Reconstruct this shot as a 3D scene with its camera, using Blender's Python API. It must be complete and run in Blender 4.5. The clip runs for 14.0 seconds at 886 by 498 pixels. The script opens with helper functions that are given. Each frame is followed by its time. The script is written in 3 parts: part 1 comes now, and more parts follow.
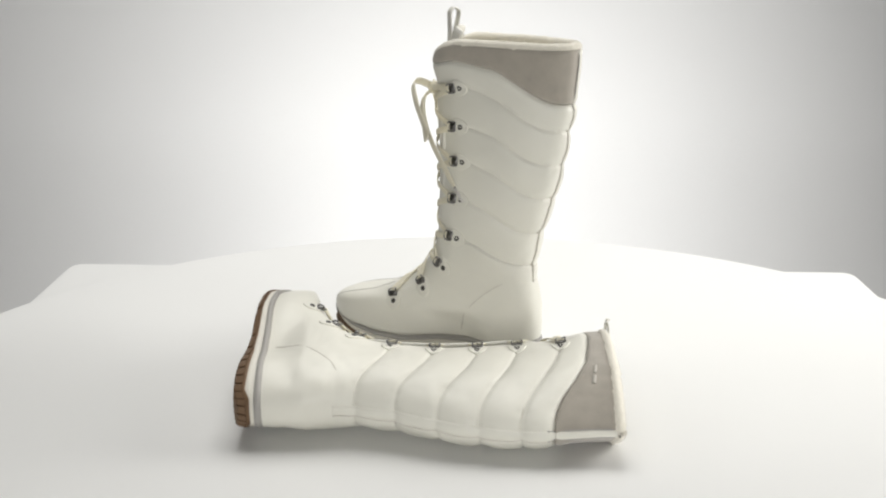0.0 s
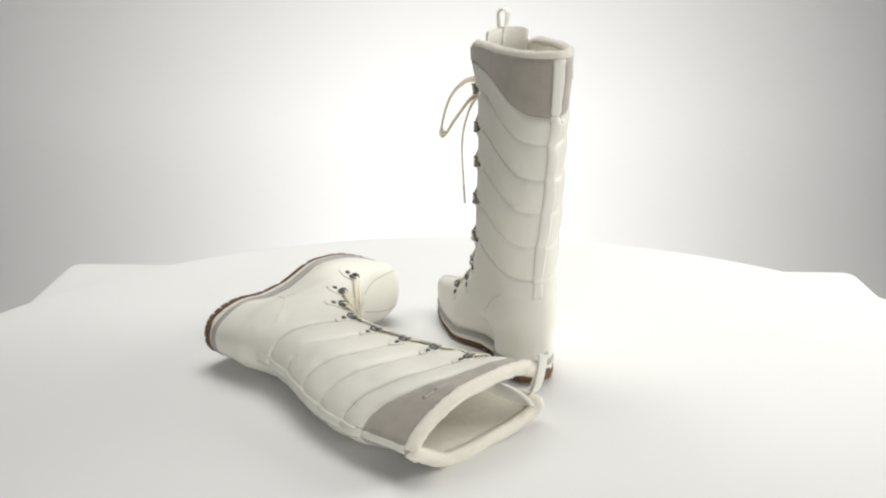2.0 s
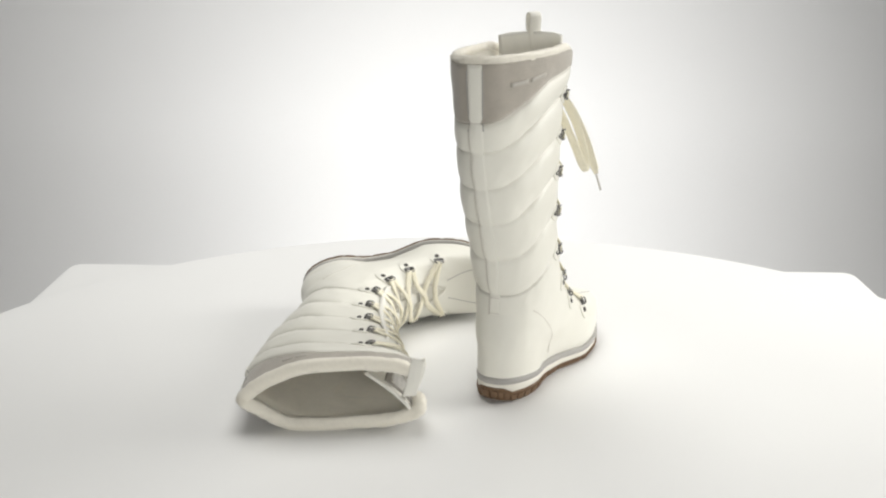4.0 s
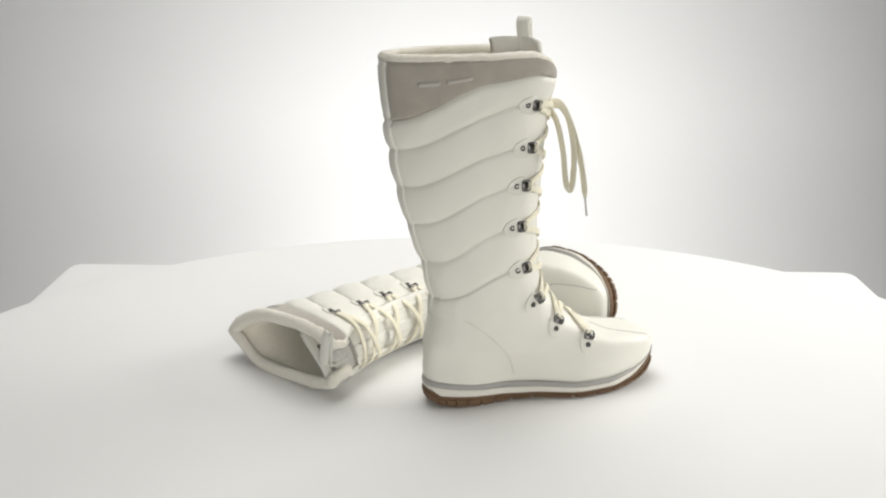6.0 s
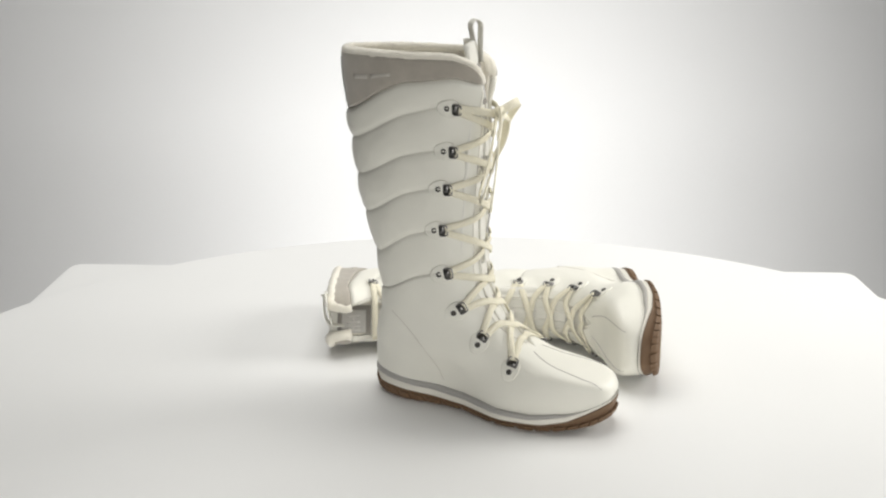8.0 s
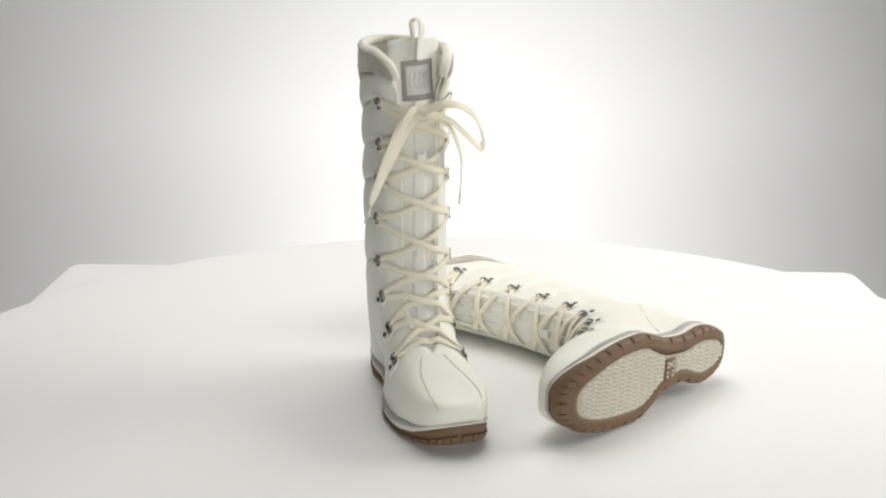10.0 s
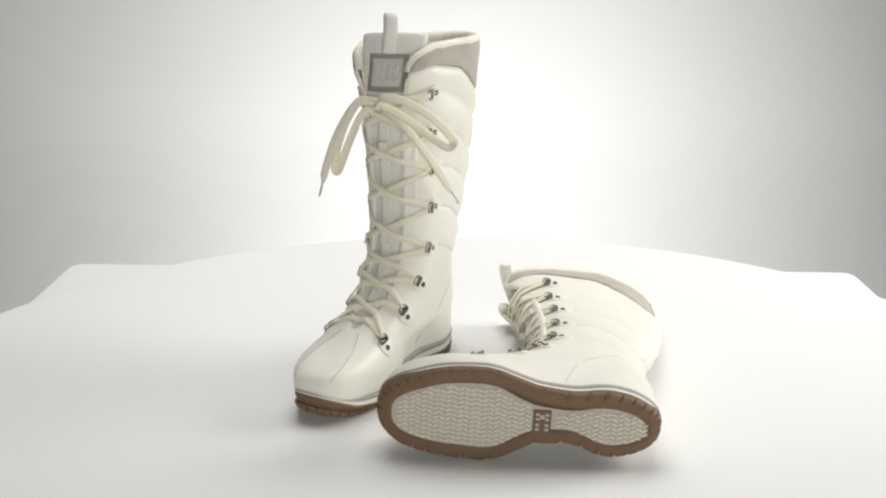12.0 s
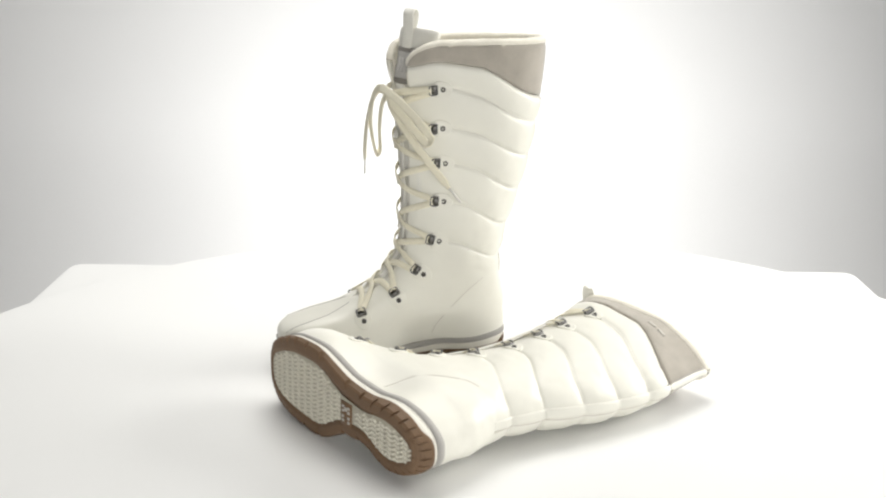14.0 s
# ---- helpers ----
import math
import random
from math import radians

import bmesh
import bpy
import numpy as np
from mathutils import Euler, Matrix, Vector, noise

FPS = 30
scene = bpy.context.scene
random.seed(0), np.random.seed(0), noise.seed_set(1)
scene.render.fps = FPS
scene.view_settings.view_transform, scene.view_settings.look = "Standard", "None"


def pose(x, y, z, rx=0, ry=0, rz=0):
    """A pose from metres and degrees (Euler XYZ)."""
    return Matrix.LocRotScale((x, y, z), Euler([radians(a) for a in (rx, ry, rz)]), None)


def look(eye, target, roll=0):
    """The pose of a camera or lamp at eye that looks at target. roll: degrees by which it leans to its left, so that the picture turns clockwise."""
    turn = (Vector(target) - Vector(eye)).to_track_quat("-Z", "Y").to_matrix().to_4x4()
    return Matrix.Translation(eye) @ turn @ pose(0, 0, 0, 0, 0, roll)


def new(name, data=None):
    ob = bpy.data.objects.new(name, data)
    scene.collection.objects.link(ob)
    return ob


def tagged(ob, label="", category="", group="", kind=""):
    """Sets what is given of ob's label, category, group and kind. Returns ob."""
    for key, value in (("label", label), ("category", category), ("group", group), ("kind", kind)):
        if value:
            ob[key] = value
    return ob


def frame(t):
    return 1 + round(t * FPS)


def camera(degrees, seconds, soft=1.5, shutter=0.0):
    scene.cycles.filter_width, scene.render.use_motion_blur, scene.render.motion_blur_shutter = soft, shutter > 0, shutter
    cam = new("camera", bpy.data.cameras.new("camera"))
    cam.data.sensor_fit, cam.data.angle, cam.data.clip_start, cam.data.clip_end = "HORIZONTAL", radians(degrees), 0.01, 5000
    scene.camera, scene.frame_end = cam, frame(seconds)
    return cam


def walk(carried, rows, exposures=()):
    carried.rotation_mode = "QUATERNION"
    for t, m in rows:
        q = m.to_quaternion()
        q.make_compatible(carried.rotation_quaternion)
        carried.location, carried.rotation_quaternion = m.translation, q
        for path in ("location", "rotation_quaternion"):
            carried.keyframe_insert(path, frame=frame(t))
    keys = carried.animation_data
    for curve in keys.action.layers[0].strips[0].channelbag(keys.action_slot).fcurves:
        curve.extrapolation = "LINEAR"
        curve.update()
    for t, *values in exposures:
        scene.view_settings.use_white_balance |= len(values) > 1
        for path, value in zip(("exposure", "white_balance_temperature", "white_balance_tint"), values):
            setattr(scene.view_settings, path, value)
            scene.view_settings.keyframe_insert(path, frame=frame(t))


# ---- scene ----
cam = camera(43.0, 14.0, soft=2.2)
EYE = pose(0.0, -1.2, 0.5016, 90 - 16.53, 0, 1.0)
walk(cam, [(0.0, EYE), (14.0, EYE)], exposures=[(0.0, 0.0), (13.5, 0.0), (13.7, 0.08), (13.85, 0.18), (14.0, 0.32)])

# ---- light: a white studio with softboxes out of view, and an added front fill ----
world = bpy.data.worlds.new("studio_world")
world.use_nodes = True
world.node_tree.nodes["Background"].inputs[0].default_value = (0.9, 0.95, 1.0, 1)
world.node_tree.nodes["Background"].inputs[1].default_value = 0.25
scene.world = world


def area_lamp(name, eye, target, size, power, color=(1, 1, 1), size_y=None, spread=180):
    data = bpy.data.lights.new(name, "AREA")
    data.energy, data.color = power, color
    data.shape, data.size, data.size_y = "RECTANGLE", size, size_y or size
    data.spread = radians(spread)
    ob = new(name, data)
    ob.matrix_world = look(eye, target)
    return ob


area_lamp("key_softbox", (1.52, 0.35, 0.70), (0.0, -0.02, 0.18), 0.9, 21.5, (1.0, 0.985, 0.94))
area_lamp("overhead_softbox", (-0.08, 0.68, 1.7), (-0.08, 0.42, 0.0), 1.4, 13, (1.0, 0.99, 0.95), spread=120)
# unseen fill light behind the camera, added to brighten the boots' near sides
area_lamp("front_fill", (0.35, -2.4, 0.62), (0.0, 0.0, 0.2), 1.6, 9.0, (1.0, 0.99, 0.95), 1.0, spread=110)
area_lamp("backdrop_light", (-0.03, 1.0, -0.34), (-0.03, 2.3, -0.05), 0.7, 15, (1, 0.995, 0.98), 0.35)

# ---- materials ----


def material(name, color, rough=0.5, metal=0.0, spec=0.5, vary=0.06, scale=60.0, bump=0.0, bump_scale=900.0, sheen=0.0, sub=0.0, stretch=(1, 1, 1)):
    mat = bpy.data.materials.new(name)
    mat.use_nodes = True
    nt = mat.node_tree
    n, link = nt.nodes, nt.links.new
    b = n["Principled BSDF"]
    b.inputs["Metallic"].default_value = metal
    b.inputs["Specular IOR Level"].default_value = spec
    b.inputs["Sheen Weight"].default_value = sheen
    b.inputs["Subsurface Weight"].default_value = sub
    b.inputs["Subsurface Scale"].default_value = 0.004
    co = n.new("ShaderNodeTexCoord")
    mp = n.new("ShaderNodeMapping")
    mp.inputs["Scale"].default_value = stretch
    link(co.outputs["Object"], mp.inputs["Vector"])
    big, fine = n.new("ShaderNodeTexNoise"), n.new("ShaderNodeTexNoise")
    big.inputs["Scale"].default_value, big.inputs["Detail"].default_value = scale, 4
    fine.inputs["Scale"].default_value, fine.inputs["Detail"].default_value = bump_scale, 6
    link(mp.outputs[0], big.inputs["Vector"])
    link(mp.outputs[0], fine.inputs["Vector"])
    add = n.new("ShaderNodeMath")
    add.operation = "ADD"
    link(big.outputs["Fac"], add.inputs[0])
    link(fine.outputs["Fac"], add.inputs[1])
    ramp = n.new("ShaderNodeMapRange")
    ramp.inputs["From Min"].default_value, ramp.inputs["From Max"].default_value = 0.6, 1.4
    link(add.outputs[0], ramp.inputs["Value"])
    mix = n.new("ShaderNodeMix")
    mix.data_type = "RGBA"
    link(ramp.outputs[0], mix.inputs[0])
    mix.inputs[6].default_value = (*[c * (1 - vary) for c in color], 1)
    mix.inputs[7].default_value = (*[min(1, c * (1 + vary)) for c in color], 1)
    link(mix.outputs[2], b.inputs["Base Color"])
    rr = n.new("ShaderNodeMapRange")
    rr.inputs["To Min"].default_value, rr.inputs["To Max"].default_value = max(0.02, rough - 0.07), min(1, rough + 0.07)
    link(big.outputs["Fac"], rr.inputs["Value"])
    link(rr.outputs[0], b.inputs["Roughness"])
    if bump:
        bp = n.new("ShaderNodeBump")
        bp.inputs["Strength"].default_value, bp.inputs["Distance"].default_value = bump, 0.001
        link(fine.outputs["Fac"], bp.inputs["Height"])
        link(bp.outputs[0], b.inputs["Normal"])
    return mat


LEATHER = material("ivory_leather", (0.815, 0.80, 0.725), 0.42, vary=0.025, scale=35, bump=0.12, bump_scale=1400)
SUEDE = material("taupe_suede", (0.42, 0.385, 0.335), 0.9, spec=0.15, vary=0.13, scale=70, bump=0.3, bump_scale=2200, sheen=0.45)
FLEECE = material("cream_fleece", (0.87, 0.83, 0.73), 0.95, spec=0.1, vary=0.06, scale=220, bump=0.45, bump_scale=1600, sheen=0.5)
CANVAS = material("ivory_canvas", (0.82, 0.805, 0.745), 0.8, spec=0.2, vary=0.04, scale=90, bump=0.4, bump_scale=3000)
LACE = material("cream_lace", (0.88, 0.835, 0.68), 0.85, spec=0.15, vary=0.06, scale=300, bump=0.6, bump_scale=3500)
RUBBER = material("gum_rubber", (0.175, 0.108, 0.062), 0.6, spec=0.35, vary=0.12, scale=50, bump=0.15, bump_scale=900)
MIDSOLE = material("ivory_midsole", (0.80, 0.775, 0.70), 0.55, vary=0.03, scale=40, bump=0.08, bump_scale=900)
SEAM = material("warm_grey_thread", (0.66, 0.63, 0.57), 0.8, vary=0.08, scale=300)
MARK = material("pale_woven_mark", (0.68, 0.665, 0.64), 0.8, vary=0.05, scale=300)
STRIPE = material("grey_stripe", (0.40, 0.385, 0.365), 0.6, vary=0.05, scale=60, bump=0.1)
PANEL_BASE = material("cream_sole_base", (0.47, 0.44, 0.36), 0.8, spec=0.3, vary=0.10, scale=150, bump=0.3, bump_scale=700)
PANEL = material("cream_sole_panel", (0.66, 0.63, 0.54), 0.75, spec=0.3, vary=0.10, scale=150, bump=0.3, bump_scale=700)
METAL = material("gunmetal", (0.20, 0.195, 0.19), 0.32, metal=1.0, vary=0.1, scale=120)
RIVET = material("dark_rivet", (0.09, 0.085, 0.08), 0.4, metal=0.7, vary=0.1, scale=120)
GREYTAG = material("grey_woven_tag", (0.33, 0.31, 0.285), 0.8, spec=0.2, vary=0.06, scale=200, bump=0.3, bump_scale=3000)
LIGHTTAG = material("pale_woven_tag", (0.60, 0.585, 0.56), 0.8, spec=0.2, vary=0.05, scale=200, bump=0.3, bump_scale=3000)
PRINT = material("pale_print", (0.50, 0.475, 0.43), 0.7, vary=0.05, scale=200)
TIP = material("lace_tip_plastic", (0.62, 0.60, 0.57), 0.3, vary=0.04, scale=200)
WHITE = material("white_table_laminate", (0.84, 0.84, 0.835), 0.38, spec=0.4, vary=0.012, scale=5, bump=0.02, bump_scale=600)
PAPER = material("white_backdrop_paper", (0.80, 0.80, 0.80), 0.9, spec=0.1, vary=0.015, scale=2, bump=0.03, bump_scale=200)
WALL = material("studio_paint", (0.33, 0.33, 0.33), 0.9, spec=0.1, vary=0.02, scale=2, bump=0.03, bump_scale=200)
FLOOR = material("studio_floor_grey", (0.35, 0.35, 0.35), 0.7, vary=0.06, scale=3, bump=0.05, bump_scale=100)

# ---- mesh helpers ----


def mesh_of(name, verts, faces, mat, smooth=True):
    me = bpy.data.meshes.new(name)
    me.from_pydata([tuple(v) for v in verts], [], faces)
    bm = bmesh.new()
    bm.from_mesh(me)
    bmesh.ops.recalc_face_normals(bm, faces=bm.faces)
    bm.to_mesh(me)
    bm.free()
    me.materials.append(mat)
    for poly in me.polygons:
        poly.use_smooth = smooth
    return me


def part(name, verts, faces, mat, parent, label="", smooth=True):
    ob = new(name, mesh_of(name, verts, faces, mat, smooth))
    ob.parent = parent
    if label:
        tagged(ob, label)
    return ob


def grid_faces(rows, cols, close_u=False, base=0):
    out = []
    for i in range(rows - 1):
        for j in range(cols if close_u else cols - 1):
            k = (j + 1) % cols
            out.append((base + i * cols + j, base + i * cols + k, base + (i + 1) * cols + k, base + (i + 1) * cols + j))
    return out


def ladder(n, base):
    """Faces across a ring whose points k and n - k lie opposite each other."""
    half = n // 2
    return [(base, base + 1, base + n - 1)] + [(base + k, base + k + 1, base + n - k - 1, base + n - k) for k in range(1, half - 1)] + [(base + half - 1, base + half, base + half + 1)]


def sheet(outer, inner, rows, cols, close_u=False):
    """Two grids of points joined at their borders into a solid sheet."""
    n = rows * cols
    faces = grid_faces(rows, cols, close_u) + [tuple(reversed(f)) for f in grid_faces(rows, cols, close_u, n)]
    edge = [(i, i + 1) for i in range(cols - 1)] + ([(cols - 1, 0)] if close_u else [])
    top = (rows - 1) * cols
    for a, b in edge:
        faces.append((a, b, n + b, n + a))
        faces.append((top + a, top + b, n + top + b, n + top + a))
    if not close_u:
        for i in range(rows - 1):
            for c in (0, cols - 1):
                a, b = i * cols + c, (i + 1) * cols + c
                faces.append((a, b, n + b, n + a))
    return list(outer) + list(inner), faces


def tube(path, wide, thick, ups, sides=10, power=2.0, closed=False):
    """A swept bar with a rounded section: wide across, thick along ups (one direction or one for each point)."""
    pts = [Vector(p) for p in path]
    verts, n = [], len(pts)
    for i, p in enumerate(pts):
        if closed:
            t = (pts[(i + 1) % n] - pts[i - 1]).normalized()
        else:
            t = (pts[min(i + 1, n - 1)] - pts[max(i - 1, 0)]).normalized()
        up = Vector(ups[i] if isinstance(ups, list) else ups)
        side = t.cross(up).normalized()
        up = side.cross(t).normalized()
        w = wide[i] if isinstance(wide, list) else wide
        for k in range(sides):
            a = 2 * math.pi * k / sides
            ca, sa = math.cos(a), math.sin(a)
            verts.append(p + side * (w / 2 * math.copysign(abs(ca) ** (2 / power), ca)) + up * (thick / 2 * math.copysign(abs(sa) ** (2 / power), sa)))
    faces = grid_faces(n, sides, True)
    if closed:
        faces += [((n - 1) * sides + k, (n - 1) * sides + (k + 1) % sides, (k + 1) % sides, k) for k in range(sides)]
    else:
        faces += [tuple(range(sides)), tuple((n - 1) * sides + k for k in range(sides))]
    return verts, faces


def spline(pts, per=8):
    """Catmull-Rom points through pts."""
    p = [Vector(q) for q in pts]
    p = [p[0] * 2 - p[1]] + p + [p[-1] * 2 - p[-2]]
    out = []
    for i in range(1, len(p) - 2):
        for k in range(per):
            t = k / per
            a, b, c, d = p[i - 1:i + 3]
            out.append(0.5 * ((2 * b) + (c - a) * t + (2 * a - 5 * b + 4 * c - d) * t * t + (3 * b - a - 3 * c + d) * t ** 3))
    return out + [p[-2]]


def smooth01(a, b, x):
    t = min(1.0, max(0.0, (x - a) / (b - a)))
    return t * t * (3 - 2 * t)


def lerp_table(xs, ys):
    return lambda x: float(np.interp(x, xs, ys))


# ---- the studio ----


def box(name, lo, hi, mat, bevel=0.0, parent=None):
    bm = bmesh.new()
    bmesh.ops.create_cube(bm, size=1)
    for v in bm.verts:
        v.co = Vector([lo[i] if v.co[i] < 0 else hi[i] for i in range(3)])
    if bevel:
        bmesh.ops.bevel(bm, geom=bm.edges[:], offset=bevel, segments=3, affect="EDGES", profile=0.5)
    me = bpy.data.meshes.new(name)
    bm.to_mesh(me)
    bm.free()
    me.materials.append(mat)
    ob = new(name, me)
    ob.parent = parent
    return ob


def build_studio():
    tagged(box("floor", (-3.1, -3.1, -0.85), (3.1, 3.1, -0.75), FLOOR), "grey studio floor under the table", "floor", kind="structure")
    tagged(box("ceiling", (-3.1, -3.1, 2.6), (3.1, 3.1, 2.7), WALL), "pale studio ceiling", "ceiling", kind="structure")
    tagged(box("wall_west", (-3.1, -3.1, -0.75), (-3.0, 3.1, 2.6), WALL), "plain studio wall", "wall", kind="structure")
    tagged(box("wall_east", (3.0, -3.1, -0.75), (3.1, 3.1, 2.6), WALL), "plain studio wall", "wall", kind="structure")
    tagged(box("wall_south", (-3.0, -3.1, -0.75), (3.0, -3.0, 2.6), WALL), "plain studio wall", "wall", kind="structure")
    prof = [(2.3, 2.59)] + [(2.3, 0.3)] + [(1.7 + 0.6 * math.cos(radians(6 * k)), -0.14 - 0.6 * math.sin(radians(6 * k))) for k in range(16)] + [(0.75, -0.74)]
    verts = [(x, y, z) for y, z in prof for x in (-2.99, 2.99)] + [(x, y + 0.004, z - 0.004) for y, z in prof for x in (-2.99, 2.99)]
    faces = grid_faces(len(prof), 2) + [tuple(reversed(f)) for f in grid_faces(len(prof), 2, False, 2 * len(prof))]
    tagged(new("backdrop", mesh_of("backdrop", verts, faces, PAPER)), "smooth white paper sweep behind the table", "backdrop", kind="structure")
    tagged(box("wall_north", (-3.0, 3.0, -0.75), (3.0, 3.1, 2.6), WALL), "plain studio wall", "wall", kind="structure")


def build_table():
    root = tagged(new("table"), "white rectangular product table with rounded corners", "table")
    root.location = (0, 0, -0.75)
    bm = bmesh.new()
    bmesh.ops.create_cube(bm, size=1)
    for v in bm.verts:
        v.co = Vector((-0.590 if v.co.x < 0 else 0.578, -0.75 if v.co.y < 0 else (0.421 if v.co.x < 0 else 0.397), 0.722 if v.co.z < 0 else 0.745))
    up = [e for e in bm.edges if abs(e.verts[0].co.z - e.verts[1].co.z) > 0.01]
    bmesh.ops.bevel(bm, geom=up, offset=0.02, segments=6, affect="EDGES", profile=0.5)
    rim = [e for e in bm.edges if abs(e.verts[0].co.z - e.verts[1].co.z) < 1e-5 and len(e.link_faces) == 2 and any(abs(f.normal.z) > 0.9 for f in e.link_faces)]
    bmesh.ops.bevel(bm, geom=rim, offset=0.003, segments=2, affect="EDGES", profile=0.5)
    me = bpy.data.meshes.new("tabletop")
    bm.to_mesh(me)
    bm.free()
    me.materials.append(WHITE)
    new("tabletop", me).parent = root
    for x in (-0.53, 0.52):
        for y in (-0.68, 0.34):
            v, f = tube([(x, y, z) for z in (0.0, 0.02, 0.4, 0.7219)], 0.045, 0.045, (0, 1, 0), 16)
            part("leg", v, f, METAL, root)


def build_disc():
    verts, n = [], 200
    for r, z in ((0.686, 0.0), (0.689, -0.0008), (0.690, -0.0022), (0.689, -0.0036), (0.686, -0.0045)):
        verts += [(r * math.cos(2 * math.pi * k / n), r * math.sin(2 * math.pi * k / n), z) for k in range(n)]
    faces = grid_faces(5, n, True) + [tuple(range(n)), tuple(4 * n + k for k in range(n))]
    ob = new("display_board", mesh_of("display_board", verts, faces, WHITE, False))
    ob.location = (0.0085, -0.126, 0.0)
    return tagged(ob, "large round white display board lying on the table", "board")


build_studio()
build_table()
build_disc()

# ---- the boot: x ahead to the toe, y to its left, z up; origin under the heel's back ----
EYE_Z = [0.318, 0.277, 0.238, 0.195, 0.149, 0.110, 0.080, 0.058]
x_back = lerp_table([0.015, 0.04, 0.07, 0.10, 0.12, 0.145, 0.175, 0.205, 0.235, 0.27, 0.305, 0.37],
                    [0.004, 0.002, 0.004, 0.010, 0.010, 0.005, -0.004, -0.014, -0.022, -0.029, -0.035, -0.040])
x_front = lerp_table([0.01, 0.02, 0.03, 0.04, 0.046, 0.050, 0.0535, 0.057, 0.060, 0.063, 0.067, 0.073, 0.081, 0.090, 0.10, 0.115, 0.13, 0.16, 0.20, 0.24, 0.28, 0.32, 0.37],
                     [0.254, 0.266, 0.271, 0.2725, 0.271, 0.267, 0.2595, 0.246, 0.231, 0.216, 0.204, 0.189, 0.174, 0.161, 0.151, 0.140, 0.132, 0.127, 0.126, 0.128, 0.131, 0.135, 0.139])
foot_half = lerp_table([0.0, 0.03, 0.08, 0.12, 0.17, 0.21, 0.25, 0.28], [0.0355, 0.0388, 0.0382, 0.0408, 0.0468, 0.0462, 0.042, 0.036])
mid_half = lerp_table([0.0, 0.06, 0.12, 0.18, 0.22, 0.25, 0.28], [0.0385, 0.039, 0.0395, 0.039, 0.042, 0.0435, 0.039])
drop = lerp_table([0.08, 0.125, 0.149, 0.195, 0.238, 0.277, 0.318, 0.344, 0.362, 0.370], [0.0, 0.022, 0.03, 0.036, 0.038, 0.038, 0.041, 0.037, 0.006, 0.0])
rise = lerp_table([0.30, 0.344, 0.362], [0.0, 0.006, 0.0])
gap_half = lerp_table([0.0, 0.0755, 0.080, 0.088, 0.10, 0.13, 0.30, 0.335, 0.350, 0.358, 0.368], [0.0, 0.0, 0.008, 0.014, 0.017, 0.019, 0.020, 0.026, 0.030, 0.034, 0.040])
SEAMS = [0.344] + EYE_Z[:5] + [0.075]


def arch(x):
    """How far the waist is cut in on the boot's inner side, from 0 to 1."""
    return smooth01(0.045, 0.095, x) * smooth01(0.165, 0.115, x)


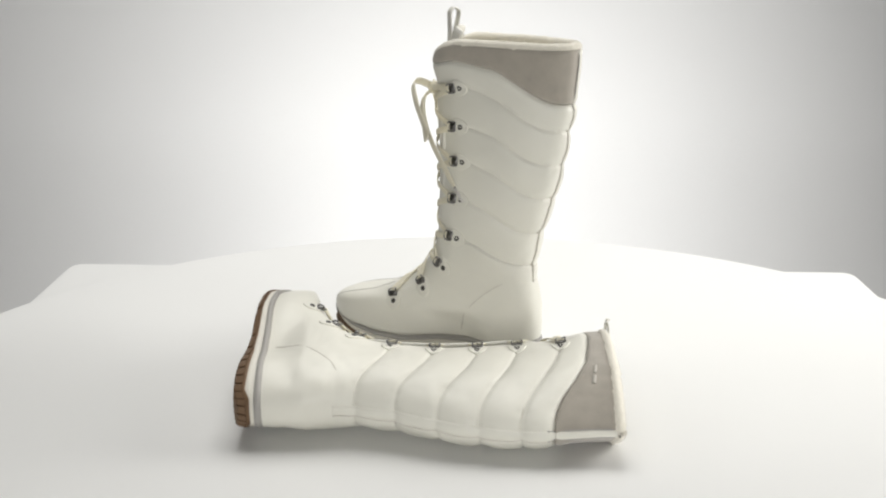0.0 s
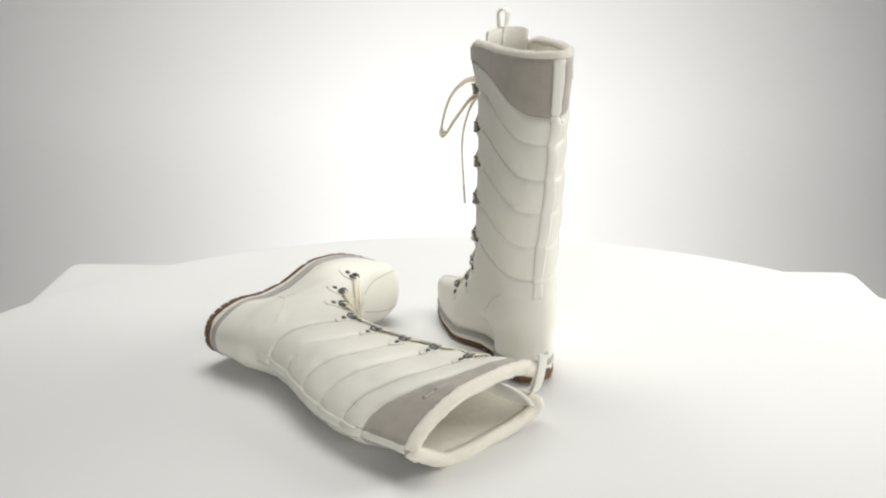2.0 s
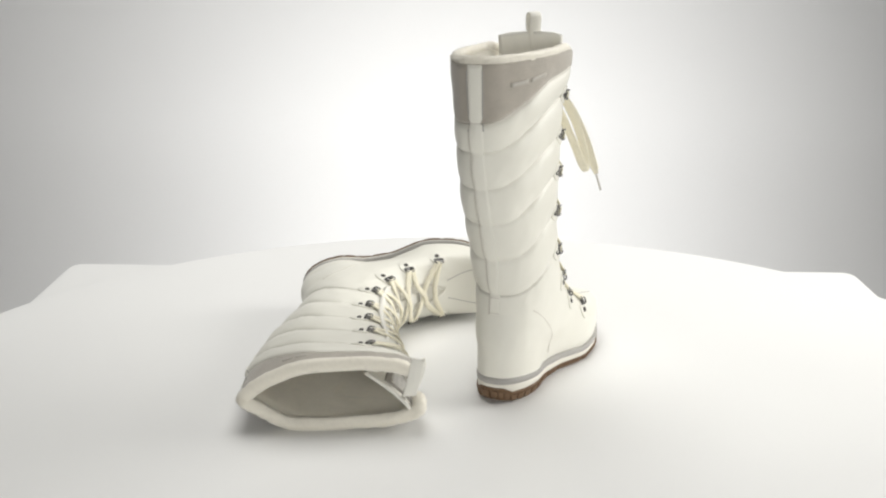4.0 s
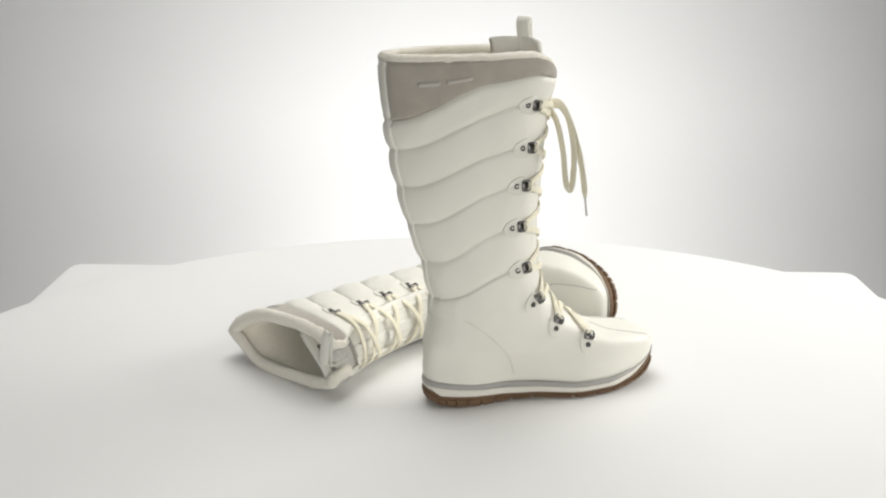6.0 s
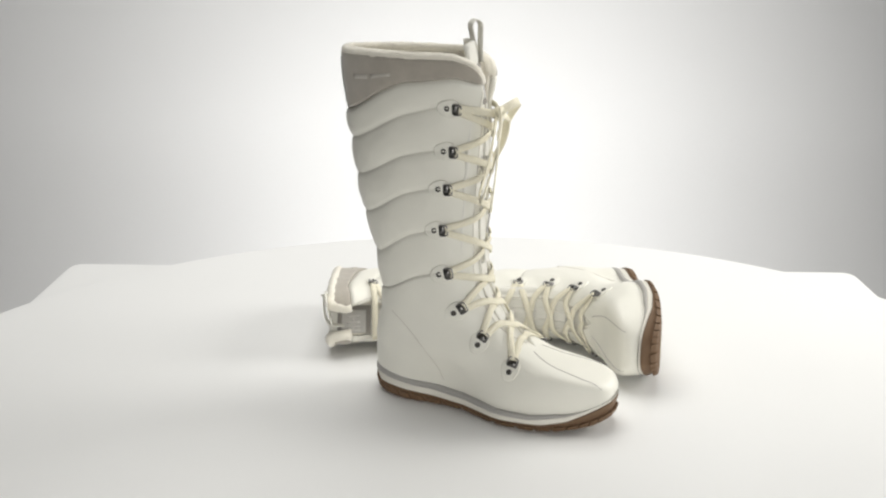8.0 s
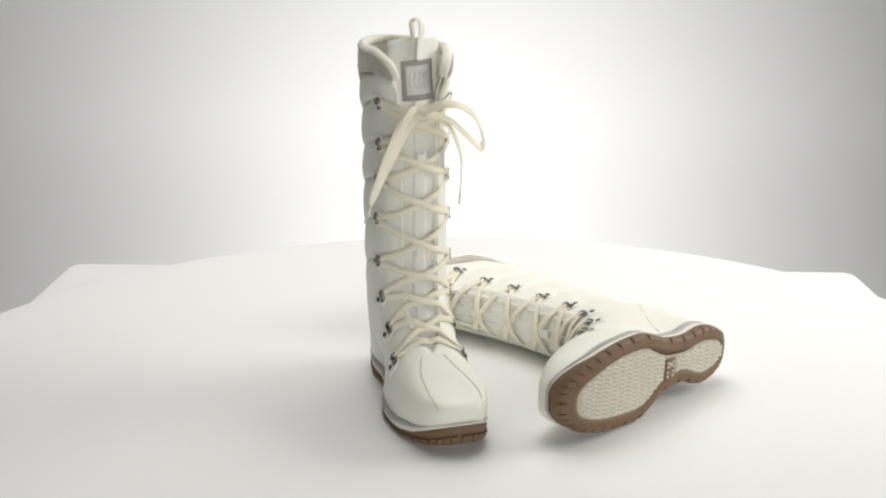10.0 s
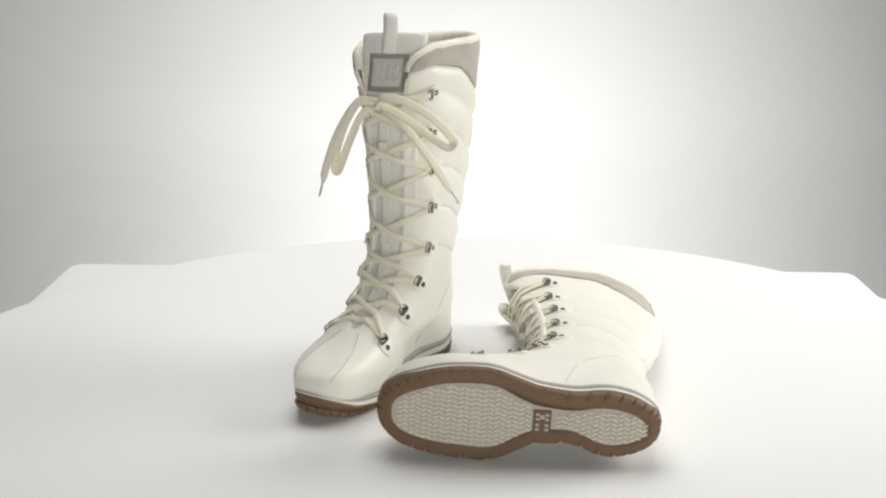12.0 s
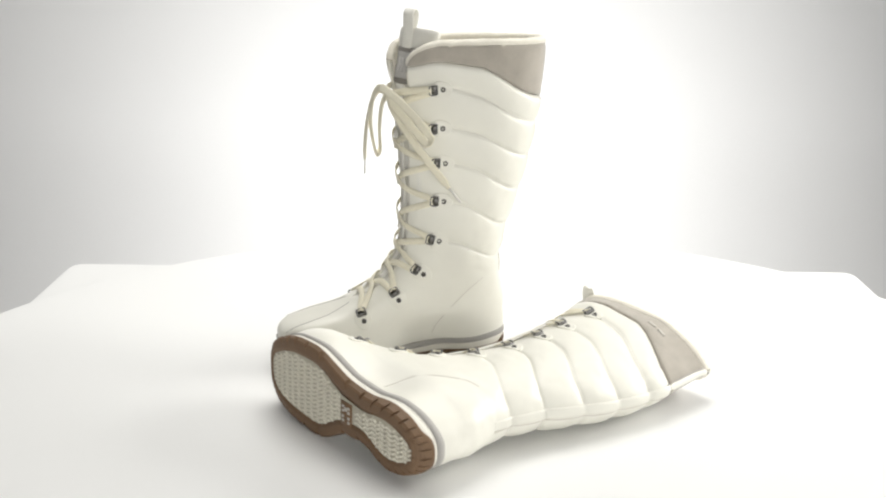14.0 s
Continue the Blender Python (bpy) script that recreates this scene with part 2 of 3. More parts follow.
class Shape:
    """The surface of one boot. side is 1 for the right boot and -1 for its mirror image; slim is the half width of the shaft."""

    def __init__(self, side, slim, twist, lean, spread, slump):
        self.side, self.slim, self.twist, self.lean, self.spread, self.slump = side, slim, twist, lean, spread, slump

    def bend(self, z):
        """How far the slack shaft of the lying boot is bent forward from its foot."""
        return 0.010 * self.slump * max(0.0, z - 0.03)

    def stretch(self, z):
        """How much longer the lying boot's slack shaft lies."""
        return 0.007 * self.slump * smooth01(0.18, 0.35, z)

    def height(self, phi, v):
        q = (1 - math.cos(phi)) / 2
        return v - drop(v) * smooth01(0.30 + 0.12 * smooth01(0.318, 0.344, v), 1.0, q) + rise(v) * math.exp(-(((q - 0.32) / 0.16) ** 2))

    def power(self, z):
        """How square the front of the section is: round at the ankle, open and squarer at the collar."""
        return 2.5 + 1.0 * smooth01(0.10, 0.06, z) + 1.3 * smooth01(0.315, 0.352, z)

    def raw(self, phi, v):
        z = self.height(phi, v)
        a, b = x_back(z), x_front(z) + self.spread * smooth01(0.2, 0.36, z)
        c, s = math.cos(phi), math.sin(phi)
        n = self.power(z) if c > 0 else 2.05 + 0.6 * smooth01(0.14, 0.06, z)
        x = (a + b) / 2 + (b - a) / 2 * math.copysign(abs(c) ** (2 / n), c)
        low = foot_half(x) * (1 - 0.12 * smooth01(0.03, 0.0, z)) - (0.019 if s > 0 else 0.010) * arch(x)
        k = smooth01(0.03, 0.065, z)
        h = low * (1 - k) + mid_half(x) * k
        k = smooth01(0.07, 0.15, z)
        h = h * (1 - k) + self.slim * (1 + 0.03 * smooth01(0.25, 0.36, z)) * k
        y = h * math.copysign(abs(s) ** (2 / n), s)
        y += (0.006 * smooth01(0.19, 0.27, x) - 0.002 * smooth01(0.10, 0.17, x)) * smooth01(0.11, 0.06, z) + self.lean * smooth01(0.08, 0.2, z)
        shear = math.tan(radians(self.twist)) * smooth01(0.15, 0.33, z) * smooth01(-0.01, 0.09, x)
        back = smooth01(0.15, 0.28, z) * smooth01(0.06, -0.02, x)
        y = y * (1 - 0.03 * back) * (1 + 0.07 * smooth01(0.30, 0.365, z)) + 0.0055 * back
        # a shaft that lies on its inner side: its opening slides forward, and its back corner flattens
        up = self.slump * smooth01(0.20, 0.36, z)
        x += up * (smooth01(0.0, 0.1, x) * (0.006 + 0.007 * smooth01(0.0, 0.03, y)) + 0.011 * smooth01(0.03, -0.03, x) * smooth01(0.24, 0.36, z)) + self.bend(z)
        if y > 0:
            y -= 0.004 * up * smooth01(0.0, 0.02, y)
            y *= 1 - 0.42 * up * smooth01(0.035, -0.03, x) * smooth01(0.27, 0.36, z)
        return Vector((x - (y - self.lean) * shear, self.side * y, z + self.stretch(z)))

    def normal(self, phi, v):
        e = 1e-3
        a = self.raw(phi + 0.02, v) - self.raw(phi - 0.02, v)
        b = self.raw(phi, v + e) - self.raw(phi, v - e)
        n = a.cross(b) * self.side
        return n.normalized() if n.length > 1e-12 else Vector((1, 0, 0))

    def puff(self, phi, v):
        """Quilted channels: padded between the seams, flat towards the lacing."""
        if not SEAMS[-1] < v < SEAMS[0]:
            return 0.0
        q = (1 - math.cos(phi)) / 2
        for i in range(len(SEAMS) - 1):
            lo, hi = SEAMS[i + 1], SEAMS[i]
            if lo <= v <= hi:
                t = (v - lo) / (hi - lo)
                bulge = abs(math.sin(math.pi * t)) ** 0.45
                amp = 0.0043 if i < 5 else 0.0015 * (1 - smooth01(0.6, 0.3, t))
                return (bulge - 0.75) * amp * smooth01(0.10, 0.42, q)
        return 0.0

    def crease(self, p, v):
        """Soft unevenness of worn leather, with fine puckers along the quilting seams."""
        near = min(abs(v - s) for s in SEAMS)
        big = noise.noise(p * 42) * 0.0011 + noise.noise(p * 95 + Vector((7, 3, self.side))) * 0.0005
        return big * smooth01(0.02, 0.06, p.z) + noise.noise(Vector((p.x * 210, p.y * 210, v * 60))) * 0.0007 * smooth01(0.009, 0.002, near) * (v > 0.12)

    def at(self, phi, v, off=0.0):
        p = self.raw(phi, v)
        return p + self.normal(phi, v) * (off + self.puff(phi, v) + self.crease(p, v))

    def gap_angle(self, v):
        g = gap_half(v) * (1 - 0.45 * self.slump * smooth01(0.32, 0.355, v))
        if g <= 0:
            return 0.0
        h = self.slim if v > 0.1 else mid_half(x_front(v) - 0.02)
        return math.asin(min(1.0, (g / h) ** (self.power(v) / 2)))

    def find(self, x, z, side):
        """The angle at which the surface at row height z has the lengthwise place x, on the boot's left (1) or right (-1)."""
        best = min((abs(self.raw(side * k * 0.01, z).x - x), k) for k in range(5, 300))
        return side * best[1] * 0.01


def build_upper(sh, root):
    rows = [0.012, 0.02, 0.028, 0.034, 0.039, 0.043, 0.047, 0.05, 0.053, 0.0555, 0.058, 0.06, 0.062, 0.0645, 0.067, 0.070, 0.073]
    v = 0.076
    while v < 0.341:
        rows.append(v)
        v += 0.0026
    rows.append(0.3435)
    rows += [s for s in SEAMS[1:-1]]
    rows = sorted(set(rows))
    cols = 97

    def ring(v, off):
        g = sh.gap_angle(v)
        return [sh.at(g + (2 * math.pi - 2 * g) * j / (cols - 1), v, off) for j in range(cols)]

    outer, inner = [], []
    for v in rows:
        outer += ring(v, 0.0)
        inner += ring(v, -0.0045)
    verts, faces = sheet(outer, inner, len(rows), cols)
    # the closed rows of the toe have no edge: join their ends into one smooth skin
    shut, total = sum(sh.gap_angle(v) == 0 for v in rows), len(rows) * cols
    last = lambda k: k - cols + 1 if k % cols == cols - 1 and (k % total) // cols < shut else k
    sides = {(i * cols + c, (i + 1) * cols + c) for i in range(shut - 1) for c in (0, cols - 1)}
    faces = [tuple(last(k) for k in f) for f in faces if (f[0], f[1]) not in sides or f[2] < total]
    return part("upper", verts, [f for f in faces if len(set(f)) == len(f)], LEATHER, root)


def build_collar(sh, root):
    cols = 97
    rows = [0.3442, 0.3455, 0.349, 0.352, 0.356, 0.360, 0.364, 0.3675]

    def ring(v, off):
        g = sh.gap_angle(v)
        return [sh.at(g + (2 * math.pi - 2 * g) * j / (cols - 1), v, off) for j in range(cols)]

    outer, inner = [], []
    for i, v in enumerate(rows):
        outer += ring(v, -0.0006 + 0.0006 * (0 < i))
        inner += ring(v, -0.004)
    verts, faces = sheet(outer, inner, len(rows), cols)
    part("collar", verts, faces, SUEDE, root, "taupe suede collar")
    # fleece roll along the top edge and down both front corners
    path, ups = [], []
    front = [0.3435, 0.350, 0.356, 0.361, 0.365]
    for v in front:
        g = sh.gap_angle(v)
        path.append(sh.at(g, v, -0.0062))
        ups.append(sh.normal(g, v))
    g = sh.gap_angle(0.368)
    for j in range(81):
        a = g + (2 * math.pi - 2 * g) * j / 80
        path.append(sh.at(a, 0.3685, -0.0052))
        ups.append(sh.normal(a, 0.3685))
    for v in reversed(front):
        g = sh.gap_angle(v)
        path.append(sh.at(-g, v, -0.0062))
        ups.append(sh.normal(-g, v))
    verts, faces = tube(path, 0.0100 + 0.002 * sh.slump, 0.0100 + 0.005 * sh.slump, ups, 14)
    verts = [p + Vector(noise.noise_vector(p * 330)) * 0.0016 for p in verts]
    trim = part("collar_trim", verts, faces, FLEECE, root, "fuzzy cream fleece edge")
    rng = random.Random(5)
    tuft_v, tuft_f = [], []
    for _ in range(2600):
        i = rng.randrange(len(path) - 1)
        c = path[i].lerp(path[i + 1], rng.random())
        d = Vector((rng.gauss(0, 1), rng.gauss(0, 1), rng.gauss(0, 1))).normalized()
        t = (path[i + 1] - path[i]).normalized()
        d = (d - 0.8 * d.dot(t) * t).normalized()
        a, b = d.orthogonal().normalized() * 0.0006, len(tuft_v)
        foot, e = c + d * (0.0040 + 0.001 * sh.slump), d.cross(d.orthogonal()).normalized() * 0.0006
        tuft_v += [foot + a, foot + e, foot - a - e, c + d * rng.uniform(0.0054 + 0.001 * sh.slump, 0.0068 + 0.0015 * sh.slump) + t * rng.uniform(-0.001, 0.001)]
        tuft_f += [(b, b + 1, b + 3), (b + 1, b + 2, b + 3), (b + 2, b, b + 3)]
    tagged(part("fleece_pile", tuft_v, tuft_f, FLEECE, trim), kind="stuff")
    # fleece lining
    rows = [0.025, 0.04, 0.055, 0.07, 0.09, 0.12, 0.16, 0.20, 0.25, 0.30, 0.33, 0.35, 0.366]
    outer, inner = [], []
    for v in rows:
        outer += [sh.raw(2 * math.pi * j / 96, v) - sh.normal(2 * math.pi * j / 96, v) * 0.0075 for j in range(96)] if v < 0.07 else [
            sh.at(sh.gap_angle(v) + (2 * math.pi - 2 * sh.gap_angle(v)) * j / 95, v, -0.0065) for j in range(96)]
        inner += [o + (Vector((0.055, 0, o.z)) - o).normalized() * 0.003 for o in outer[-96:]]
    verts, faces = sheet(outer, inner, len(rows), 96)
    part("lining", verts, faces, FLEECE, root, "cream fleece lining")


sole_half = lerp_table([0.0, 0.03, 0.08, 0.12, 0.17, 0.21, 0.25, 0.28], [0.0355, 0.0390, 0.0380, 0.0416, 0.0486, 0.0484, 0.0448, 0.0386])
rub_top = lerp_table([0.0, 0.006, 0.014, 0.03, 0.06, 0.10, 0.16, 0.21, 0.235, 0.255, 0.274], [0.0185, 0.018, 0.0125, 0.0125, 0.0115, 0.0085, 0.0068, 0.0080, 0.0130, 0.0225, 0.032])
mid_top = lerp_table([0.0, 0.05, 0.11, 0.16, 0.20, 0.235, 0.258, 0.274], [0.0225, 0.0195, 0.0150, 0.0125, 0.0128, 0.0185, 0.0275, 0.0345])
rub_low = lerp_table([0.0, 0.012, 0.03, 0.085, 0.10, 0.12, 0.135, 0.20, 0.225, 0.245, 0.262, 0.275], [0.006, 0.001, 0.0, 0.0, 0.0006, 0.0006, 0.0, 0.0, 0.0012, 0.0038, 0.0078, 0.0135])


def sole_outline(side, inset=0.0, n=120):
    """The sole's outline seen from above, from the heel's back round."""
    out = []
    for k in range(n):
        a = 2 * math.pi * k / n
        c, s = math.cos(a), math.sin(a)
        m = 3.0 if c > 0 else 2.7
        x = 0.1378 + (0.1365 - inset) * math.copysign(abs(c) ** (2 / m), c)
        y = (sole_half(x) - inset - (0.0165 if s > 0 else 0.007) * arch(x)) * math.copysign(abs(s) ** (2 / m), s) + (0.006 * smooth01(0.19, 0.27, x) - 0.002 * smooth01(0.10, 0.17, x))
        out.append(Vector((x, side * y, 0)))
    return out


def build_sole(sh, root):
    side = sh.side

    def band(name, levels, mat, label):
        verts = []
        for inset, height in levels:
            verts += [Vector((p.x, p.y, height(p.x))) for p in sole_outline(side, inset)]
        n = 120
        faces = grid_faces(len(levels), n, True) + ladder(n, 0) + ladder(n, (len(levels) - 1) * n)
        return part(name, verts, faces, mat, root, label)

    band("outsole", [(0.0160, lambda x: rub_low(x) + 0.0022), (0.0154, lambda x: rub_low(x)), (0.0072, lambda x: rub_low(x)), (0.0054, lambda x: rub_low(x) * 0.88 + rub_top(x) * 0.12),
                     (0.0040, lambda x: rub_low(x) * 0.66 + rub_top(x) * 0.34), (0.0030, lambda x: (rub_low(x) + rub_top(x)) / 2), (0.0016, lambda x: rub_low(x) * 0.25 + rub_top(x) * 0.75),
                     (0.0004, lambda x: rub_top(x) - 0.0006), (0.0012, rub_top)], RUBBER, "brown gum rubber outsole")
    build_tread(sh, root)
    band("midsole", [(0.003, lambda x: rub_top(x) - 0.002), (0.0016, lambda x: rub_top(x) + 0.0003), (0.0013, lambda x: rub_top(x) * 0.6 + mid_top(x) * 0.4),
                     (0.0016, lambda x: mid_top(x) - 0.0008), (0.003, lambda x: mid_top(x) + 0.0002), (0.008, mid_top)], MIDSOLE, "ivory foam midsole")
    stripe_h = lerp_table([0.0, 0.16, 0.225, 0.25, 0.276], [0.0072, 0.0056, 0.0042, 0.0003, 0.0])
    band("sole_stripe", [(0.006, lambda x: mid_top(x) - 0.001), (0.0004, lambda x: mid_top(x) + 0.0002), (0.0, lambda x: mid_top(x) + stripe_h(x) * 0.5),
                         (0.0008, lambda x: mid_top(x) + stripe_h(x)), (0.007, lambda x: mid_top(x) + stripe_h(x))], STRIPE, "grey stripe round the sole")


def build_tread(sh, root):
    """Lugs round the rim of the outsole, and a cream tread panel with rows of small staggered bars."""
    n = 1680
    wall, edge, foot, inner = [sole_outline(sh.side, d, n) for d in (0.0009, 0.0026, 0.0048, 0.0118)]
    for k in range(42):
        verts = []
        for j in range(9):
            i = round(k * 40 + j * 4.15) % n
            p, e, q, r = wall[i], edge[i], foot[i], inner[i]
            lo, hi = rub_low(p.x), rub_top(p.x)
            end = j in (0, 8)
            out = (p - e).normalized() * (0.0004 if end else 0.0009)
            top = lo + (hi - lo) * ((0.66 if end else 0.72) - 0.30 * smooth01(0.21, 0.25, p.x))
            verts += [(p + out).to_tuple()[:2] + (top,), (e + out).to_tuple()[:2] + (lo + 0.26 * (top - lo),), (q + out).to_tuple()[:2] + (lo + 0.0001,),
                      (r.x, r.y, rub_low(r.x) - 0.0004), (r.x, r.y, rub_low(r.x) + 0.003), (e.x, e.y, top)]
        faces = grid_faces(9, 6, True) + [tuple(range(6)), tuple(48 + m for m in range(6))]
        part("lug", verts, faces, RUBBER, root, smooth=False)
    # panel
    out = sole_outline(sh.side, 0.0150, 120)

    def squeeze(p):
        return Vector((p.x, p.y * (1 - 0.2 * smooth01(0.05, 0.105, p.x) * smooth01(0.165, 0.118, p.x)), 0))

    ring = [squeeze(p) for p in out]
    verts = [(p.x, p.y, rub_low(p.x) + 0.0013) for p in ring] + [(p.x, p.y, rub_low(p.x) + 0.0007) for p in ring]
    faces = grid_faces(2, 120, True) + ladder(120, 0) + ladder(120, 120)
    panel = part("tread_panel", verts, faces, PANEL_BASE, root, "cream textured tread panel", False)
    verts, faces = [], []
    x, row = 0.018, 0
    rim = [squeeze(p) for p in sole_outline(sh.side, 0.0150, 1200)]
    while x < 0.254:
        lim = [p.y for p in rim if abs(p.x - x) < 0.003]
        if lim and not 0.103 < x < 0.127:
            y, lean = min(lim) + 0.004 + 0.003 * smooth01(0.235, 0.25, x), 0.0011 if row % 2 else -0.0011
            while y < max(lim) - 0.0035 - 0.003 * smooth01(0.235, 0.25, x):
                b = len(verts)
                for dz, g in ((0.0008, 1.0), (-0.0006, 0.7)):
                    for dx, dy in ((-0.0027, -0.0015 - lean), (0.0027, -0.0015 + lean), (0.0027, 0.0015 + lean), (-0.0027, 0.0015 - lean)):
                        verts.append((x + dx * g, y + dy * g, rub_low(x + dx * g) + dz))
                faces += [(b + i, b + (i + 1) % 4, b + 4 + (i + 1) % 4, b + 4 + i) for i in range(4)] + [(b + 4, b + 5, b + 6, b + 7)]
                y += 0.0046
        x += 0.0058
        row += 1
    bars = part("tread_pattern", verts, faces, PANEL, panel, smooth=False)
    tagged(bars, kind="stuff")
    v, f = slab(0.1065, 0.1235, -0.0125, 0.0125, rub_low(0.115) - 0.0008, 0.0022, sh.side, 0.0005)
    badge = part("sole_badge", v, f, RUBBER, root, "brown square badge in the sole")
    for x in (0.1085, 0.1175):
        for y0, y1 in ((-0.011, -0.0085), (-0.0065, -0.004), (-0.0005, 0.002), (0.004, 0.0065)):
            v, f = slab(x, x + 0.0035, y0 + 0.002, y1 + 0.002, rub_low(0.115) - 0.0013, 0.0009, sh.side, 0.0002)
            part("badge_mark", v, f, PRINT, badge)
    v, f = slab(0.1125, 0.117, -0.0075, -0.0035, rub_low(0.115) - 0.0013, 0.0009, sh.side, 0.0002)
    part("badge_mark", v, f, PRINT, badge)


def slab(x0, x1, y0, y1, z, thick, side, chamfer):
    pts = [(x0, y0), (x1, y0), (x1, y1), (x0, y1)]
    verts = [(x, side * y, z + thick) for x, y in pts] + [(x, side * y, z + chamfer) for x, y in pts]
    cx, cy = (x0 + x1) / 2, (y0 + y1) / 2
    verts += [(x + math.copysign(chamfer, cx - x), side * (y + math.copysign(chamfer, cy - y)), z) for x, y in pts]
    return verts, grid_faces(3, 4, True) + [(0, 1, 2, 3), (8, 9, 10, 11)]


def on_surface(sh, phi, v, along, up, height):
    """A point near (phi, v): along metres towards the lacing, up metres upwards, height metres off the leather."""

    def slopes(p, w):
        return (sh.raw(p + 0.01, w) - sh.raw(p - 0.01, w)) / 0.02, (sh.raw(p, w + 0.0005) - sh.raw(p, w - 0.0005)) / 0.001

    du, dv = slopes(phi, v)
    n = sh.normal(phi, v)
    ahead = du.normalized() * -math.copysign(1, phi)
    rise = dv - dv.dot(ahead) * ahead
    goal = sh.raw(phi, v) + ahead * along + rise.normalized() * up
    p, w = phi, v
    for _ in range(4):
        du, dv = slopes(p, w)
        miss = goal - sh.raw(p, w)
        a, b, c = du.dot(du), du.dot(dv), dv.dot(dv)
        e, f, det = miss.dot(du), miss.dot(dv), a * c - b * b
        p += max(-0.2, min(0.2, (e * c - f * b) / det))
        w += max(-0.01, min(0.01, (f * a - e * b) / det))
    return sh.at(p, w, height)


INNER_X = [0.086, 0.086, 0.083, 0.085, 0.090, 0.108, 0.136, 0.177]
OUTER_X = [0.101, 0.097, 0.091, 0.087, 0.093, 0.110, 0.138, 0.174]
CROSS_Z = [0.318, 0.277, 0.238, 0.195, 0.152, 0.126, 0.103, 0.081]
HOOK_TURN = [0, 0, 0, 0, 8, 35, 62, 75]


def build_eyelets(sh, root):
    """Eight lacing hooks on each side, each with its leather tab and rivet. Returns the places where the lace runs."""
    runs = {}
    for s in (1, -1):
        for i, z in enumerate(EYE_Z):
            x = (INNER_X if s > 0 else OUTER_X)[i] if sh.twist else 0.5 * (INNER_X[i] + OUTER_X[i]) + 0.002
            phi = sh.find(x + sh.bend(z), z, s)
            t = radians(HOOK_TURN[i])

            def spot(a, b, h):
                return on_surface(sh, phi, z, a * math.cos(t) - b * math.sin(t), a * math.sin(t) + b * math.cos(t), h)

            # teardrop tab
            ring = []
            for k in range(28):
                w = 2 * math.pi * k / 28
                r = 0.0105 + 0.004 * max(0.0, -math.cos(w)) ** 4
                ring.append((0.004 + r * math.cos(w), 0.92 * r * math.sin(w)))
            verts = []
            for f, h in ((1.0, -0.0005), (1.0, 0.0009), (0.93, 0.0015), (0.8, 0.0009), (0.72, 0.0013), (0.4, 0.0014)):
                verts += [spot(0.004 + (a - 0.004) * f, b * f, h) for a, b in ring]
            eyelet = part("eyelet", verts, grid_faces(6, 28, True) + [tuple(range(28)), tuple(140 + k for k in range(28))], LEATHER, root, "leather tab with a metal lacing hook")
            # rivet
            verts = []
            for r, h in ((0.0029, 0.0006), (0.0029, 0.0019), (0.0023, 0.0025), (0.0012, 0.0021), (0.0009, 0.0015)):
                verts += [spot(r * math.cos(2 * math.pi * k / 14), r * math.sin(2 * math.pi * k / 14), h) for k in range(14)]
            part("rivet", verts, grid_faces(5, 14, True) + [tuple(range(14)), tuple(56 + k for k in range(14))], RIVET, eyelet)
            # hook: a plate with a bent wire loop in front of it
            verts, faces = [], []
            plate = [(0.0062, -0.0056), (0.0118, -0.0056), (0.0127, -0.0045), (0.0127, 0.0045), (0.0118, 0.0056), (0.0062, 0.0056), (0.0055, 0.0045), (0.0055, -0.0045)]
            for h in (0.0008, 0.0024):
                verts += [spot(a, b, h) for a, b in plate]
            faces += grid_faces(2, 8, True) + [tuple(range(8)), tuple(range(8, 16))]
            loop = [spot(a, b, h) for a, b, h in ((0.0065, -0.0048, 0.002), (0.0085, -0.0052, 0.0040), (0.0118, -0.0052, 0.0046), (0.014, -0.0046, 0.0042), (0.0146, 0.0, 0.0040),
                                                  (0.014, 0.0046, 0.0042), (0.0118, 0.0052, 0.0046), (0.0085, 0.0052, 0.0040), (0.0065, 0.0048, 0.002))]
            v, f = tube(loop, 0.0019, 0.0019, [sh.normal(phi, z)] * 9, 8)
            faces += [tuple(len(verts) + m for m in face) for face in f]
            verts += v
            part("hook", verts, faces, METAL, eyelet)
            runs[s, i] = (spot(0.0125, 0.0, 0.004), spot(0.0125, 0.0022, 0.0045), spot(0.0125, -0.0022, 0.0045), sh.normal(phi, z), phi)
    return runs


recess = lerp_table([0.064, 0.074, 0.10, 0.20, 0.28, 0.32, 0.345, 0.39], [0.010, 0.005, 0.004, 0.0036, 0.0045, 0.009, 0.018, 0.027])


def tongue_point(sh, y, z, off=0.0):
    if y > 0:
        y *= 1 - 0.4 * sh.slump * smooth01(0.27, 0.36, z)
    x = x_front(z) + sh.spread * smooth01(0.2, 0.36, z) - recess(z) * (1.0 if sh.twist else 1.0 - 0.35 * smooth01(0.29, 0.38, z)) - 11 * y * y + off - y * math.tan(radians(sh.twist * (1 + 1.3 * smooth01(0.29, 0.345, z)))) * smooth01(0.15, 0.33, z)
    x += sh.bend(z) + sh.slump * smooth01(0.28, 0.37, z) * (0.85 * y + 0.004)
    slip = sh.lean * smooth01(0.08, 0.2, z) + (0.0 if sh.twist else 0.008 * smooth01(0.26, 0.38, z))
    return Vector((x, sh.side * (slip + y), z + sh.stretch(z)))


